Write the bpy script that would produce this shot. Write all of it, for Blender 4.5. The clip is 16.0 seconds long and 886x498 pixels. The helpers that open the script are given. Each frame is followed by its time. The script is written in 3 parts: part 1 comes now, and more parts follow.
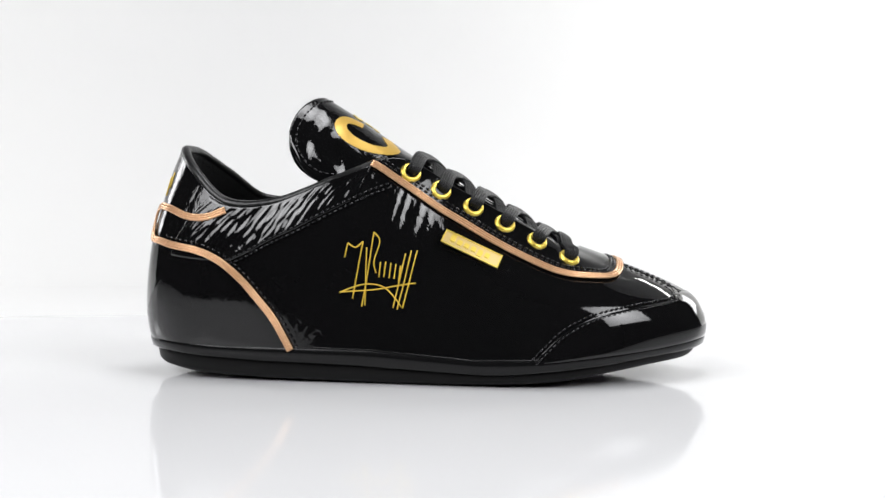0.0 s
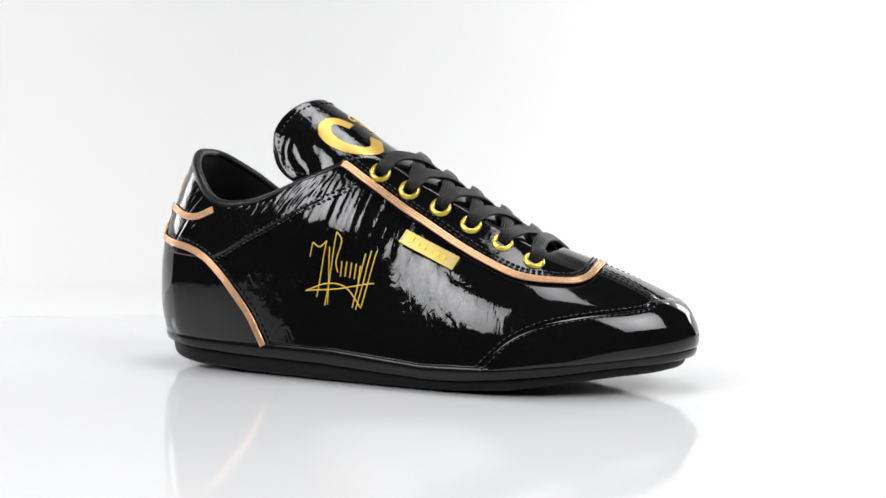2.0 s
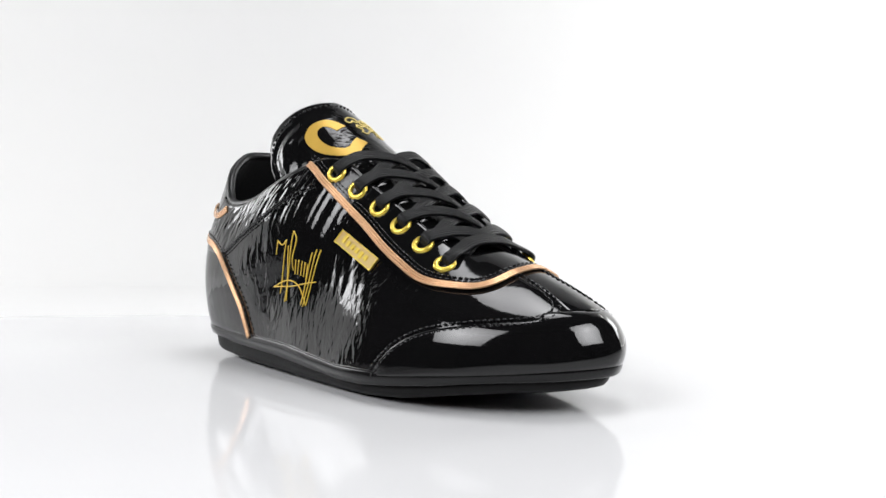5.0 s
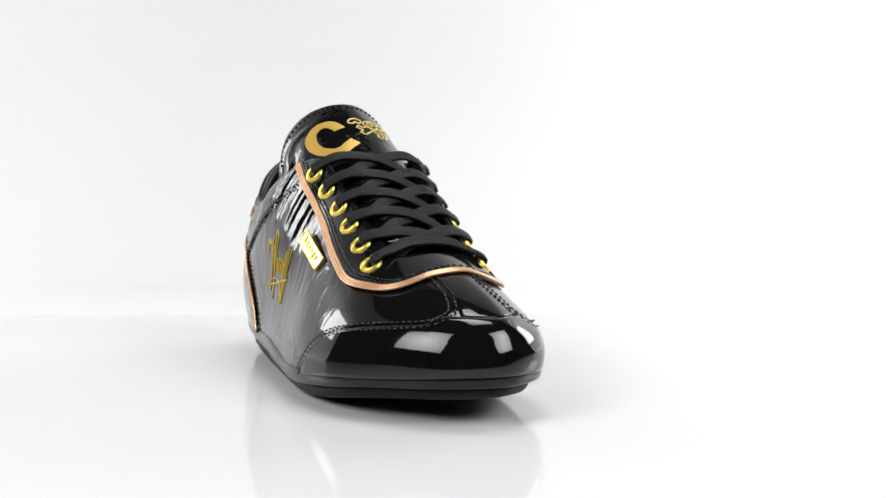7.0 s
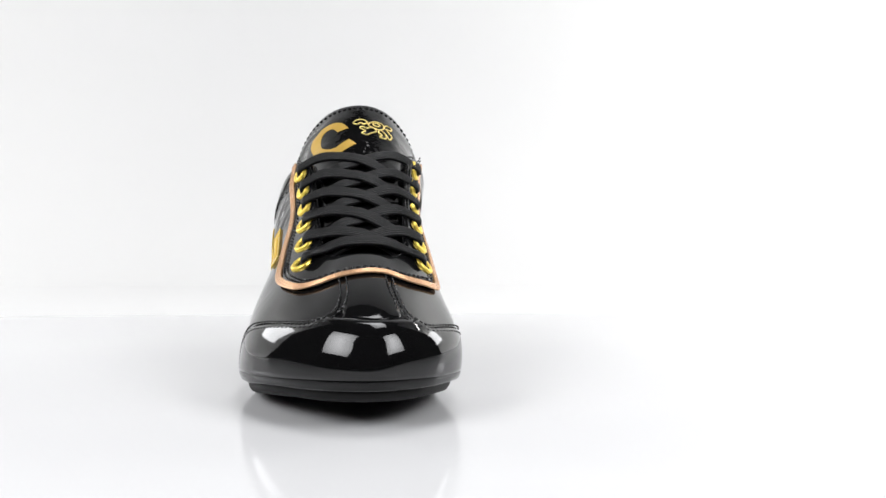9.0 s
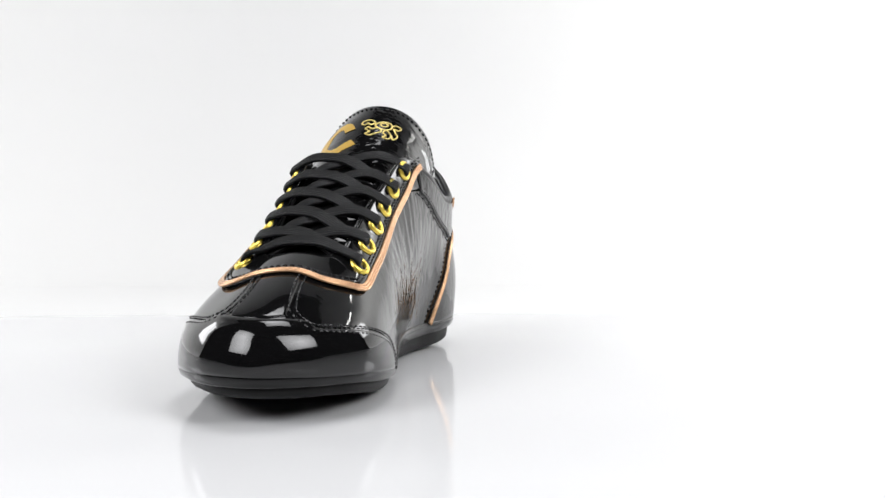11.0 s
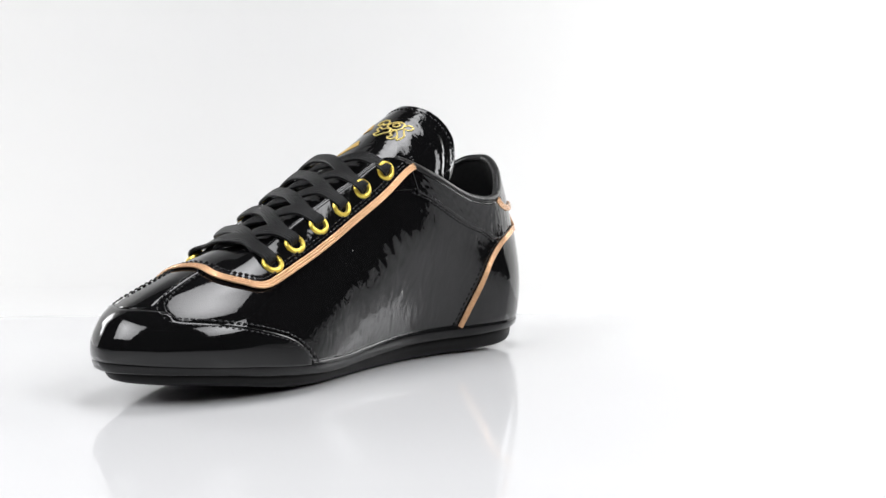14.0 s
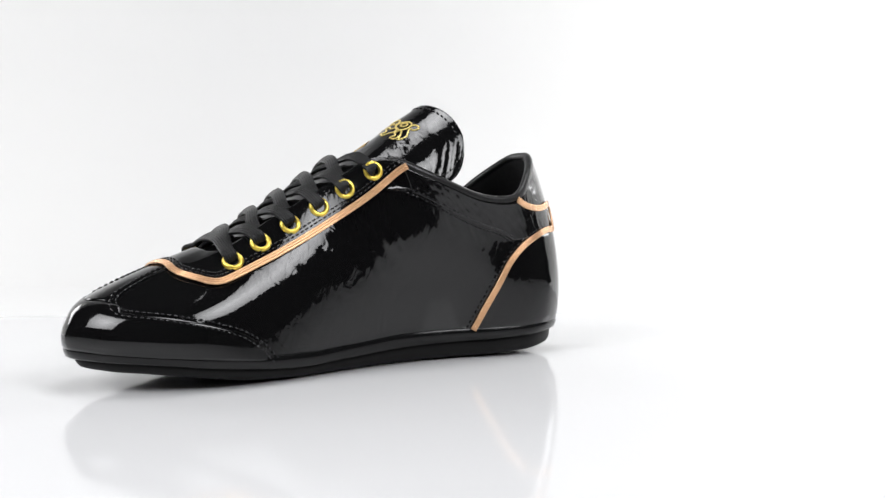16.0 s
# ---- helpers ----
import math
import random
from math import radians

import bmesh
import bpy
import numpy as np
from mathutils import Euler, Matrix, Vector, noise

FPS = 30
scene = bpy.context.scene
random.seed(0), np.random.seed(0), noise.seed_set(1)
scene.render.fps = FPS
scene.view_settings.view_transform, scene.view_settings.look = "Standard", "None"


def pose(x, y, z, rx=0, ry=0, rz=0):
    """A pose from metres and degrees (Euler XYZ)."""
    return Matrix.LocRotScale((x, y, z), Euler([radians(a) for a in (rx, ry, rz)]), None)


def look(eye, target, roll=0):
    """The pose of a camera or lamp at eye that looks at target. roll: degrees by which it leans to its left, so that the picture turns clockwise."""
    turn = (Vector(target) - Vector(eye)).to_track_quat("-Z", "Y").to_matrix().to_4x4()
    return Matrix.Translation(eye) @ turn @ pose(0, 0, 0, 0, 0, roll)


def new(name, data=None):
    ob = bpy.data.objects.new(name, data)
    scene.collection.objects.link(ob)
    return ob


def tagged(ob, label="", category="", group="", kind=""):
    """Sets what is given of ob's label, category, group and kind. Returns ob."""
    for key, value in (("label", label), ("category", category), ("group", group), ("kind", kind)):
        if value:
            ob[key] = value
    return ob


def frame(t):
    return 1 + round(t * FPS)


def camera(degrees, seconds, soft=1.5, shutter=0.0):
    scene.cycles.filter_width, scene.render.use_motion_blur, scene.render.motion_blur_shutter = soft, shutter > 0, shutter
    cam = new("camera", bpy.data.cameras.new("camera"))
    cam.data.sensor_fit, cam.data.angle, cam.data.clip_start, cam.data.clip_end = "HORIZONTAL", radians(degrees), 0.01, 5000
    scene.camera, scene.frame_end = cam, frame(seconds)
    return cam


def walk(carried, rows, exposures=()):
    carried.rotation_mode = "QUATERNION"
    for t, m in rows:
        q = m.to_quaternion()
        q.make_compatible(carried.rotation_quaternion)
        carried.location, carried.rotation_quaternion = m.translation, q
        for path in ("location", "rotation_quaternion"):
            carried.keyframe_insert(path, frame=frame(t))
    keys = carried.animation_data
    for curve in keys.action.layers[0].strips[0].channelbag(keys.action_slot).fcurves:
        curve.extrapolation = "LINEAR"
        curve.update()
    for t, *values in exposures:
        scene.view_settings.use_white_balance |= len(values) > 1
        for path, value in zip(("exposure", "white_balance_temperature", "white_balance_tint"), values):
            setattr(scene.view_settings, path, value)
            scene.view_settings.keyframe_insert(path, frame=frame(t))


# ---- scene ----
# camera: it stands still before a turntable; the table's axis is the world's z axis
EYE = (0.0, -0.559, 0.0901)
AIM = (EYE[0] + math.sin(radians(3.105)) * math.cos(radians(2.696)),
       EYE[1] + math.cos(radians(3.105)) * math.cos(radians(2.696)), EYE[2] - math.sin(radians(2.696)))
cam = camera(47.17, 16.0)
walk(cam, [(0.0, look(EYE, AIM)), (16.0, look(EYE, AIM))])

# ---- light ----
world = bpy.data.worlds.new("studio")
scene.world = world
world.use_nodes = True
world.node_tree.nodes["Background"].inputs[0].default_value = (0.9, 0.93, 1.0, 1)
world.node_tree.nodes["Background"].inputs[1].default_value = 0.012


def softbox(name, eye, target, w, h, watts, colour=(1, 1, 1), hot=False):
    """An area lamp; a hot one is brighter in the middle of its cloth than at the rim."""
    data = bpy.data.lights.new(name, "AREA")
    data.shape, data.size, data.size_y, data.energy, data.color = "RECTANGLE", w, h, watts, colour
    if hot:
        data.use_nodes = True
        n, l = data.node_tree.nodes, data.node_tree.links
        geo, dist, rng = n.new("ShaderNodeNewGeometry"), n.new("ShaderNodeVectorMath"), n.new("ShaderNodeMapRange")
        dist.operation = "DISTANCE"
        dist.inputs[1].default_value = (0.5, 0.5, 0)
        flat = n.new("ShaderNodeVectorMath")
        flat.operation = "MULTIPLY"
        flat.inputs[1].default_value = (1, 1, 0)
        l.new(geo.outputs["Parametric"], flat.inputs[0])
        l.new(flat.outputs[0], dist.inputs[0])
        rng.inputs["From Min"].default_value, rng.inputs["From Max"].default_value = 0.0, 0.7
        rng.inputs["To Min"].default_value, rng.inputs["To Max"].default_value = 1.7, 0.5
        l.new(dist.outputs["Value"], rng.inputs["Value"])
        l.new(rng.outputs[0], n["Emission"].inputs["Strength"])
    ob = new(name, data)
    ob.matrix_world = look(eye, target)
    return ob


COOL = (0.975, 0.98, 1.0)
softbox("softbox_key", (-1.1, -0.9, 1.08), (0, 0, 0.05), 1.0, 0.92, 22, COOL, True)
softbox("softbox_fill", (1.1, -0.9, 1.1), (0, 0, 0.05), 0.95, 0.86, 19.5, COOL, True)
softbox("softbox_top", (0.14, 0.08, 1.36), (0.05, 0.03, 0), 0.72, 0.52, 7.5, COOL, True)
softbox("softbox_rim_left", (-1.24, 0.66, 0.56), (0, 0, 0.05), 0.36, 0.5, 4.2, COOL)
softbox("softbox_rim_right", (1.24, 0.66, 0.56), (0, 0, 0.05), 0.36, 0.5, 4.2, COOL)
softbox("backdrop_lamp_left", (-1.12, 0.7, 1.05), (-1.45, 1.1, 0.35), 0.4, 0.35, 4.2, (1, 0.99, 0.96))
softbox("backdrop_lamp_right", (1.05, 0.7, 1.1), (1.4, 1.12, 0.35), 0.4, 0.35, 11.5, (1, 0.995, 0.97))


# ---- materials ----
def material(name):
    m = bpy.data.materials.new(name)
    m.use_nodes = True
    return m, m.node_tree.nodes, m.node_tree.links, m.node_tree.nodes["Principled BSDF"]


def simple(name, colour, rough, metal=0.0, bump=0.0, scale=300.0, spec=0.5, vary=0.12, coat=0.0):
    """A surface with grain in colour, gloss and relief."""
    m, n, l, b = material(name)
    b.inputs["Metallic"].default_value = metal
    b.inputs["Specular IOR Level"].default_value = spec
    b.inputs["Coat Weight"].default_value = coat
    co = n.new("ShaderNodeTexCoord")
    fine, broad = n.new("ShaderNodeTexNoise"), n.new("ShaderNodeTexNoise")
    fine.inputs["Scale"].default_value, broad.inputs["Scale"].default_value = scale, scale / 12
    fine.inputs["Detail"].default_value = 4
    for t in (fine, broad):
        l.new(co.outputs["Object"], t.inputs["Vector"])
    mix = n.new("ShaderNodeMix")
    mix.data_type = "RGBA"
    mix.inputs[6].default_value = (*[c * (1 - vary) for c in colour], 1)
    mix.inputs[7].default_value = (*[min(1, c * (1 + vary)) for c in colour], 1)
    l.new(broad.outputs["Fac"], mix.inputs[0])
    l.new(mix.outputs[2], b.inputs["Base Color"])
    r = n.new("ShaderNodeMapRange")
    r.inputs["To Min"].default_value, r.inputs["To Max"].default_value = rough * 0.8, min(1, rough * 1.2)
    l.new(fine.outputs["Fac"], r.inputs["Value"])
    l.new(r.outputs[0], b.inputs["Roughness"])
    if bump:
        bp = n.new("ShaderNodeBump")
        bp.inputs["Strength"].default_value, bp.inputs["Distance"].default_value = 1.0, bump
        l.new(fine.outputs["Fac"], bp.inputs["Height"])
        l.new(bp.outputs[0], b.inputs["Normal"])
    return m


def patent(name, wrinkle):
    """Black patent leather: a hard gloss over a slightly crinkled skin."""
    m, n, l, b = material(name)
    b.inputs["Base Color"].default_value = (0.004, 0.004, 0.0042, 1)
    b.inputs["Roughness"].default_value = 0.05
    b.inputs["Specular IOR Level"].default_value = 0.5
    co = n.new("ShaderNodeTexCoord")
    mp = n.new("ShaderNodeMapping")
    mp.inputs["Scale"].default_value = (1.0, 1.0, 0.45)
    l.new(co.outputs["Object"], mp.inputs["Vector"])
    broad, fine = n.new("ShaderNodeTexNoise"), n.new("ShaderNodeTexNoise")
    broad.inputs["Scale"].default_value, broad.inputs["Detail"].default_value = 62, 2.5
    broad.inputs["Distortion"].default_value = 0.6
    fine.inputs["Scale"].default_value, fine.inputs["Detail"].default_value = 190, 2.5
    fine.inputs["Distortion"].default_value = 1.0
    for t in (broad, fine):
        l.new(mp.outputs[0], t.inputs["Vector"])
    b1, b2 = n.new("ShaderNodeBump"), n.new("ShaderNodeBump")
    b1.inputs["Strength"].default_value = b2.inputs["Strength"].default_value = 1.0
    xyz, ease = n.new("ShaderNodeSeparateXYZ"), n.new("ShaderNodeMapRange")
    l.new(co.outputs["Object"], xyz.inputs[0])
    ease.inputs["From Min"].default_value, ease.inputs["From Max"].default_value = 0.07, 0.105
    ease.inputs["To Min"].default_value, ease.inputs["To Max"].default_value = 1.0, 0.12
    l.new(xyz.outputs["X"], ease.inputs["Value"])
    for bump, depth in ((b1, 0.00075), (b2, 0.0003)):
        mul = n.new("ShaderNodeMath")
        mul.operation = "MULTIPLY"
        mul.inputs[1].default_value = depth * wrinkle
        l.new(ease.outputs[0], mul.inputs[0])
        l.new(mul.outputs[0], bump.inputs["Distance"])
    l.new(broad.outputs["Fac"], b1.inputs["Height"])
    l.new(fine.outputs["Fac"], b2.inputs["Height"])
    l.new(b1.outputs[0], b2.inputs["Normal"])
    l.new(b2.outputs[0], b.inputs["Normal"])
    return m


PATENT = patent("black_patent_leather", 0.75)
PATENT_TOE = patent("stretched_black_patent_leather", 0.6)
PATENT_TONGUE = patent("creased_black_patent_leather", 0.65)
PATENT_SMOOTH = patent("taut_black_patent_leather", 0.4)
RUBBER = simple("black_rubber", (0.006, 0.006, 0.0062), 0.5, bump=0.00003, scale=900, spec=0.17)
BAND = simple("black_coated_band", (0.005, 0.005, 0.0053), 0.16, bump=0.00005, scale=500, spec=0.3)
SOFT = simple("soft_black_leather", (0.005, 0.005, 0.0052), 0.33, bump=0.00025, scale=260, spec=0.4)
LINING = simple("black_textile_lining", (0.008, 0.008, 0.0085), 0.7, bump=0.0003, scale=700, spec=0.25)
LACE = simple("black_woven_cotton", (0.005, 0.005, 0.0054), 0.34, bump=0.0003, scale=1600, spec=0.24, vary=0.5)
THREAD = simple("black_thread", (0.014, 0.014, 0.015), 0.22, bump=0.0001, scale=2500)
BRASS = simple("polished_gold_metal", (0.92, 0.68, 0.12), 0.34, metal=0.85, bump=0.00002, scale=500)
PLATE = simple("pale_gold_plate", (0.83, 0.62, 0.27), 0.31, metal=1.0, bump=0.00002, scale=500)
GOLDPRINT = simple("gold_print", (0.62, 0.39, 0.07), 0.38, metal=0.4, bump=0.00003, scale=900)
GOLDLINE = simple("pale_gold_foil", (0.78, 0.62, 0.2), 0.34, metal=0.5, bump=0.00003, scale=900)
GOLDTHREAD = simple("gold_thread", (0.75, 0.5, 0.05), 0.4, metal=0.2, bump=0.0001, scale=2000)
COPPER = simple("copper_satin_cord", (0.72, 0.43, 0.24), 0.26, metal=0.55, bump=0.00008, scale=1800)
ACRYLIC = simple("white_glossy_acrylic", (0.65, 0.65, 0.656), 0.07, vary=0.01, scale=60, spec=0.13)
PAPER = simple("white_backdrop_paper", (0.69, 0.69, 0.688), 0.9, vary=0.015, scale=40)
ROOM = simple("dark_studio_wall", (0.03, 0.03, 0.032), 0.9, bump=0.001, scale=60)


# ---- mesh helpers ----
def mesh_of(name, verts, faces, mat, smooth=True):
    me = bpy.data.meshes.new(name)
    me.from_pydata([tuple(v) for v in verts], [], [tuple(f) for f in faces])
    me.validate()
    bm = bmesh.new()
    bm.from_mesh(me)
    bmesh.ops.recalc_face_normals(bm, faces=bm.faces)
    bm.to_mesh(me)
    bm.free()
    me.materials.append(mat)
    if smooth:
        me.polygons.foreach_set("use_smooth", [True] * len(me.polygons))
    return me


def part(name, me, parent, label=""):
    ob = new(name, me)
    ob.parent = parent
    return tagged(ob, label)


def strip_faces(nu, nv, wrap_u=False, wrap_v=False, base=0):
    out = []
    for i in range(nu if wrap_u else nu - 1):
        for j in range(nv if wrap_v else nv - 1):
            a, b = i * nv + j, ((i + 1) % nu) * nv + j
            c, d = ((i + 1) % nu) * nv + (j + 1) % nv, i * nv + (j + 1) % nv
            out.append((base + a, base + b, base + c, base + d))
    return out


def spline(points, n, closed=False):
    """n points along a smooth curve through the given ones, evenly spaced in parameter."""
    p = np.array(points, float)
    k = len(p)
    t = np.linspace(0, k if closed else k - 1, n, endpoint=not closed)
    i = np.minimum(np.floor(t).astype(int), k - 1 if closed else k - 2)
    w = (t - i)[:, None]
    pick = (lambda j: p[j % k]) if closed else (lambda j: np.where(((j >= 0) & (j < k))[:, None], p[np.clip(j, 0, k - 1)],
            np.where((j < 0)[:, None], 2 * p[0] - p[1], 2 * p[-1] - p[-2])))
    a, b, c, d = pick(i - 1), pick(i), pick(i + 1), pick(i + 2)
    return 0.5 * (2 * b + (c - a) * w + (2 * a - 5 * b + 4 * c - d) * w ** 2 + (3 * b - a - 3 * c + d) * w ** 3)


def even(path, step, closed=False):
    """The path again in steps of equal length."""
    p = np.array(path)
    if closed:
        p = np.vstack([p, p[:1]])
    s = np.concatenate([[0], np.cumsum(np.linalg.norm(np.diff(p, axis=0), axis=1))])
    n = max(3, int(round(s[-1] / step)) + 1)
    t = np.linspace(0, s[-1], n)
    q = np.stack([np.interp(t, s, p[:, k]) for k in range(p.shape[1])], 1)
    return q[:-1] if closed else q


def frames_along(path, ups, closed=False):
    d = np.roll(path, -1, 0) - np.roll(path, 1, 0) if closed else np.gradient(path, axis=0)
    d /= np.linalg.norm(d, axis=1)[:, None] + 1e-12
    side = np.cross(d, ups)
    side /= np.linalg.norm(side, axis=1)[:, None] + 1e-12
    return d, side, np.cross(side, d)


def sweep(path, ups, outline, closed=False):
    """Verts and faces of an outline (list of side, up) carried along a path."""
    _, side, up = frames_along(path, ups, closed)
    o = np.array(outline)
    v = (path[:, None] + side[:, None] * o[None, :, :1] + up[:, None] * o[None, :, 1:]).reshape(-1, 3)
    n, k = len(path), len(o)
    f = strip_faces(n, k, closed, True)
    if not closed:
        f += [tuple(range(k)), tuple(range((n - 1) * k, n * k))]
    return v, f


def ring(a, b, n=10):
    return [(a * math.cos(2 * math.pi * i / n), b * math.sin(2 * math.pi * i / n)) for i in range(n)]


# ---- the upper's form: spokes from the sole's edge (row 0) to the opening (row 3), toe, outer side, heel, inner side; mm ----
SOLE_EDGE = [(168.4, 0.6), (161.2, -18.6), (142.6, -36), (115.1, -51.2), (78, -57), (31.5, -54.2),
             (-8.5, -50.1), (-42.9, -47.0), (-70.5, -44), (-96, -39.5), (-113.5, -28), (-122.5, -14),
             (-125, -1), (-121, 13), (-109.5, 26.5), (-90, 34.5), (-66.2, 33.2), (-40.8, 26),
             (-9.4, 23.4), (30.4, 28.7), (81, 40), (119.5, 40.6), (147.8, 29.4), (162.4, 15.5)]
LOWER = [(167.2, 0.6, 32.5), (160.4, -17.2, 32.8), (142.2, -34.2, 32.8), (114.4, -48.2, 33), (77, -53, 34), (31.2, -48.8, 39),
         (-3.7, -47.4, 43.8), (-41.1, -47.4, 42.9), (-71, -46.4, 41.9), (-98, -41.8, 41.9), (-115.5, -30, 42.0), (-124.3, -15, 41.0),
         (-126.6, -1, 41.0), (-122.6, 13.5, 41.0), (-110.5, 28, 42.0), (-90.5, 36, 42.0), (-66.1, 35.2, 42.0), (-40.6, 30.6, 43.0),
         (-9.2, 29.2, 44.9), (30.6, 32.2, 40.9), (81.4, 38.6, 34.2), (119.8, 39.8, 32.9), (148, 29.2, 32.6), (162.8, 14.8, 32.6)]
UPPER = [(152.4, 0.4, 46.6), (146.7, -13.1, 46.9), (132.2, -25.7, 46.7), (108.4, -36.8, 49.6), (75.4, -41.6, 55.6), (34.2, -40.2, 69.5),
         (3.2, -44.2, 81), (-30.3, -46.4, 79), (-63.5, -45.0, 68.6), (-94, -39.8, 69.7), (-112, -28, 76.6), (-118.5, -13, 81.6),
         (-120.3, 0, 83.6), (-117, 12.5, 81.6), (-105.5, 25.8, 76.7), (-86.0, 34.2, 69.8), (-58.3, 35.0, 68.7), (-28.6, 34.2, 74.6),
         (3.1, 33.0, 76.6), (35.6, 30.6, 70.6), (78.2, 33.4, 55.7), (109.6, 30.4, 49.7), (134, 22, 46.7), (148, 10.6, 46.9)]
OPENING = [(103, -1, 66), (102, -8.5, 65.4), (99.5, -14.5, 64.8), (93, -18.5, 67.4), (72.2, -21.5, 79.2), (39.5, -24, 97),
           (11.7, -27.5, 111.5), (-16.8, -39.6, 102.3), (-50.4, -41.3, 89.9), (-75.5, -39.2, 90.2), (-95, -28.2, 106), (-105.5, -13, 116.5),
           (-106.8, 0, 118.5), (-103.5, 12.2, 116.5), (-91.5, 27, 106), (-74.1, 37.2, 92.0), (-48.3, 37.8, 91.5), (-14.8, 36.2, 103.4),
           (13.1, 28, 112.5), (41.7, 23.6, 97.5), (73.3, 20.5, 79.8), (93.5, 18.5, 67.4), (100.5, 12.8, 64.8), (102.5, 6.4, 65.5)]


def table(x, pairs):
    return np.interp(x, [p[0] for p in pairs], [p[1] for p in pairs])


def z_joint(x):
    return table(x, [(-130, 20.6), (-105, 20.2), (-80, 18.6), (-45, 18.2), (0, 17.6), (50, 13.6), (82, 14.2), (103, 16.3), (130, 18.7),
                     (145, 20), (157, 21.3), (170, 22.5)])


def z_groove(x):
    return table(x, [(-130, 14.2), (-105, 13.5), (-88, 12.2), (-56, 10.6), (-11, 9.6), (30, 7.6), (54, 6.4), (69, 6.8), (90, 8.6), (112, 11),
                     (127, 13), (140, 14.2), (156, 15.3), (170, 16.2)])


def z_bottom(x):
    return table(x, [(-130, 6), (-111, 4.2), (-89, 2.3), (-55, 0.8), (-12, 0), (45, 0), (66, 0.5), (93, 2.3), (119, 6), (143, 8.4), (157, 9.1), (170, 10.2)])


NS = len(SOLE_EDGE)
ROWS = np.array([[(x, y, float(z_joint(x)) - 1.5) for x, y in SOLE_EDGE], LOWER, UPPER, OPENING], float) / 1000
KNOTS = np.array([0.0, 0.3, 0.68, 1.0])


def surf(u, v):
    """Points of the upper: u counts the spokes round the shoe, v runs from the sole (0) to the opening (1)."""
    u, v = np.asarray(u, float), np.asarray(v, float)
    i = np.floor(u).astype(int)
    w = (u - i)[..., None]
    a, b, c, d = (ROWS[:, (i + k) % NS] for k in (-1, 0, 1, 2))
    r = 0.5 * (2 * b + (c - a) * w + (2 * a - 5 * b + 4 * c - d) * w ** 2 + (3 * b - a - 3 * c + d) * w ** 3)
    slopes = [(r[k + 1] - r[k]) / (KNOTS[k + 1] - KNOTS[k]) for k in range(3)]
    h = np.diff(KNOTS)
    mid = [(slopes[k] * h[k + 1] + slopes[k + 1] * h[k]) / (h[k] + h[k + 1]) for k in range(2)]
    tan = [2 * slopes[0] - mid[0], mid[0], mid[1], 2 * slopes[2] - mid[1]]
    out = np.zeros(r[0].shape)
    for k in range(3):
        s = np.clip((v - KNOTS[k]) / h[k], 0, 1)[..., None]
        q = ((2 * s ** 3 - 3 * s ** 2 + 1) * r[k] + (s ** 3 - 2 * s ** 2 + s) * h[k] * tan[k]
             + (3 * s ** 2 - 2 * s ** 3) * r[k + 1] + (s ** 3 - s ** 2) * h[k] * tan[k + 1])
        use = (v >= KNOTS[k]) & (v <= KNOTS[k + 1])
        out = np.where(use[..., None], q, out)
    return out


def normal(u, v):
    u, v = np.asarray(u, float), np.asarray(v, float)
    e = 0.02
    du = surf(u + e, v) - surf(u - e, v)
    dv = surf(u, np.minimum(v + e, 1)) - surf(u, np.maximum(v - e, 0))
    n = np.cross(dv, du)
    return n / (np.linalg.norm(n, axis=-1)[..., None] + 1e-12)


GU, GV = np.meshgrid(np.linspace(0, NS, 24 * 24, endpoint=False), np.linspace(0, 1, 81), indexing="ij")
GP, GN = surf(GU, GV), normal(GU, GV)


def seek(goal, keep, axes):
    """u, v of the upper's points nearest to the goals (mm) on the given axes, among those kept."""
    out = []
    for g in np.atleast_2d(goal) / 1000:
        d = ((GP[..., axes] - g) ** 2).sum(-1) + np.where(keep, 0, 9)
        k = np.unravel_index(np.argmin(d), d.shape)
        u, v = float(GU[k]), float(GV[k])
        for _ in range(4):
            p0, e = surf(u, v)[axes], 1e-3
            v1 = v - e if v > 0.5 else v + e
            j = np.stack([(surf(u + e, v)[axes] - p0) / e, (surf(u, v1)[axes] - p0) / (v1 - v)], 1)
            s = np.linalg.lstsq(j, g - p0, rcond=None)[0]
            u, v = u + float(np.clip(s[0], -0.1, 0.1)), float(np.clip(v + np.clip(s[1], -0.03, 0.03), 0, 1))
        out.append((u, v))
    return np.array(out)


def outer(points):
    """u, v from x, z on the outer side."""
    return seek(points, (GU > 1) & (GU < 12.2), [0, 2])


def inner(points):
    """u, v from x, z on the inner side."""
    return seek(points, (GU > 11.8) & (GU < 23), [0, 2])


def above(points):
    """u, v from x, y on the top of the toe and vamp."""
    return seek(points, (GN[..., 2] > 0.12) & ((GU < 5) | (GU > 19)), [0, 1])


def lifted(uv, lift):
    return surf(uv[:, 0], uv[:, 1]) + normal(uv[:, 0], uv[:, 1]) * lift


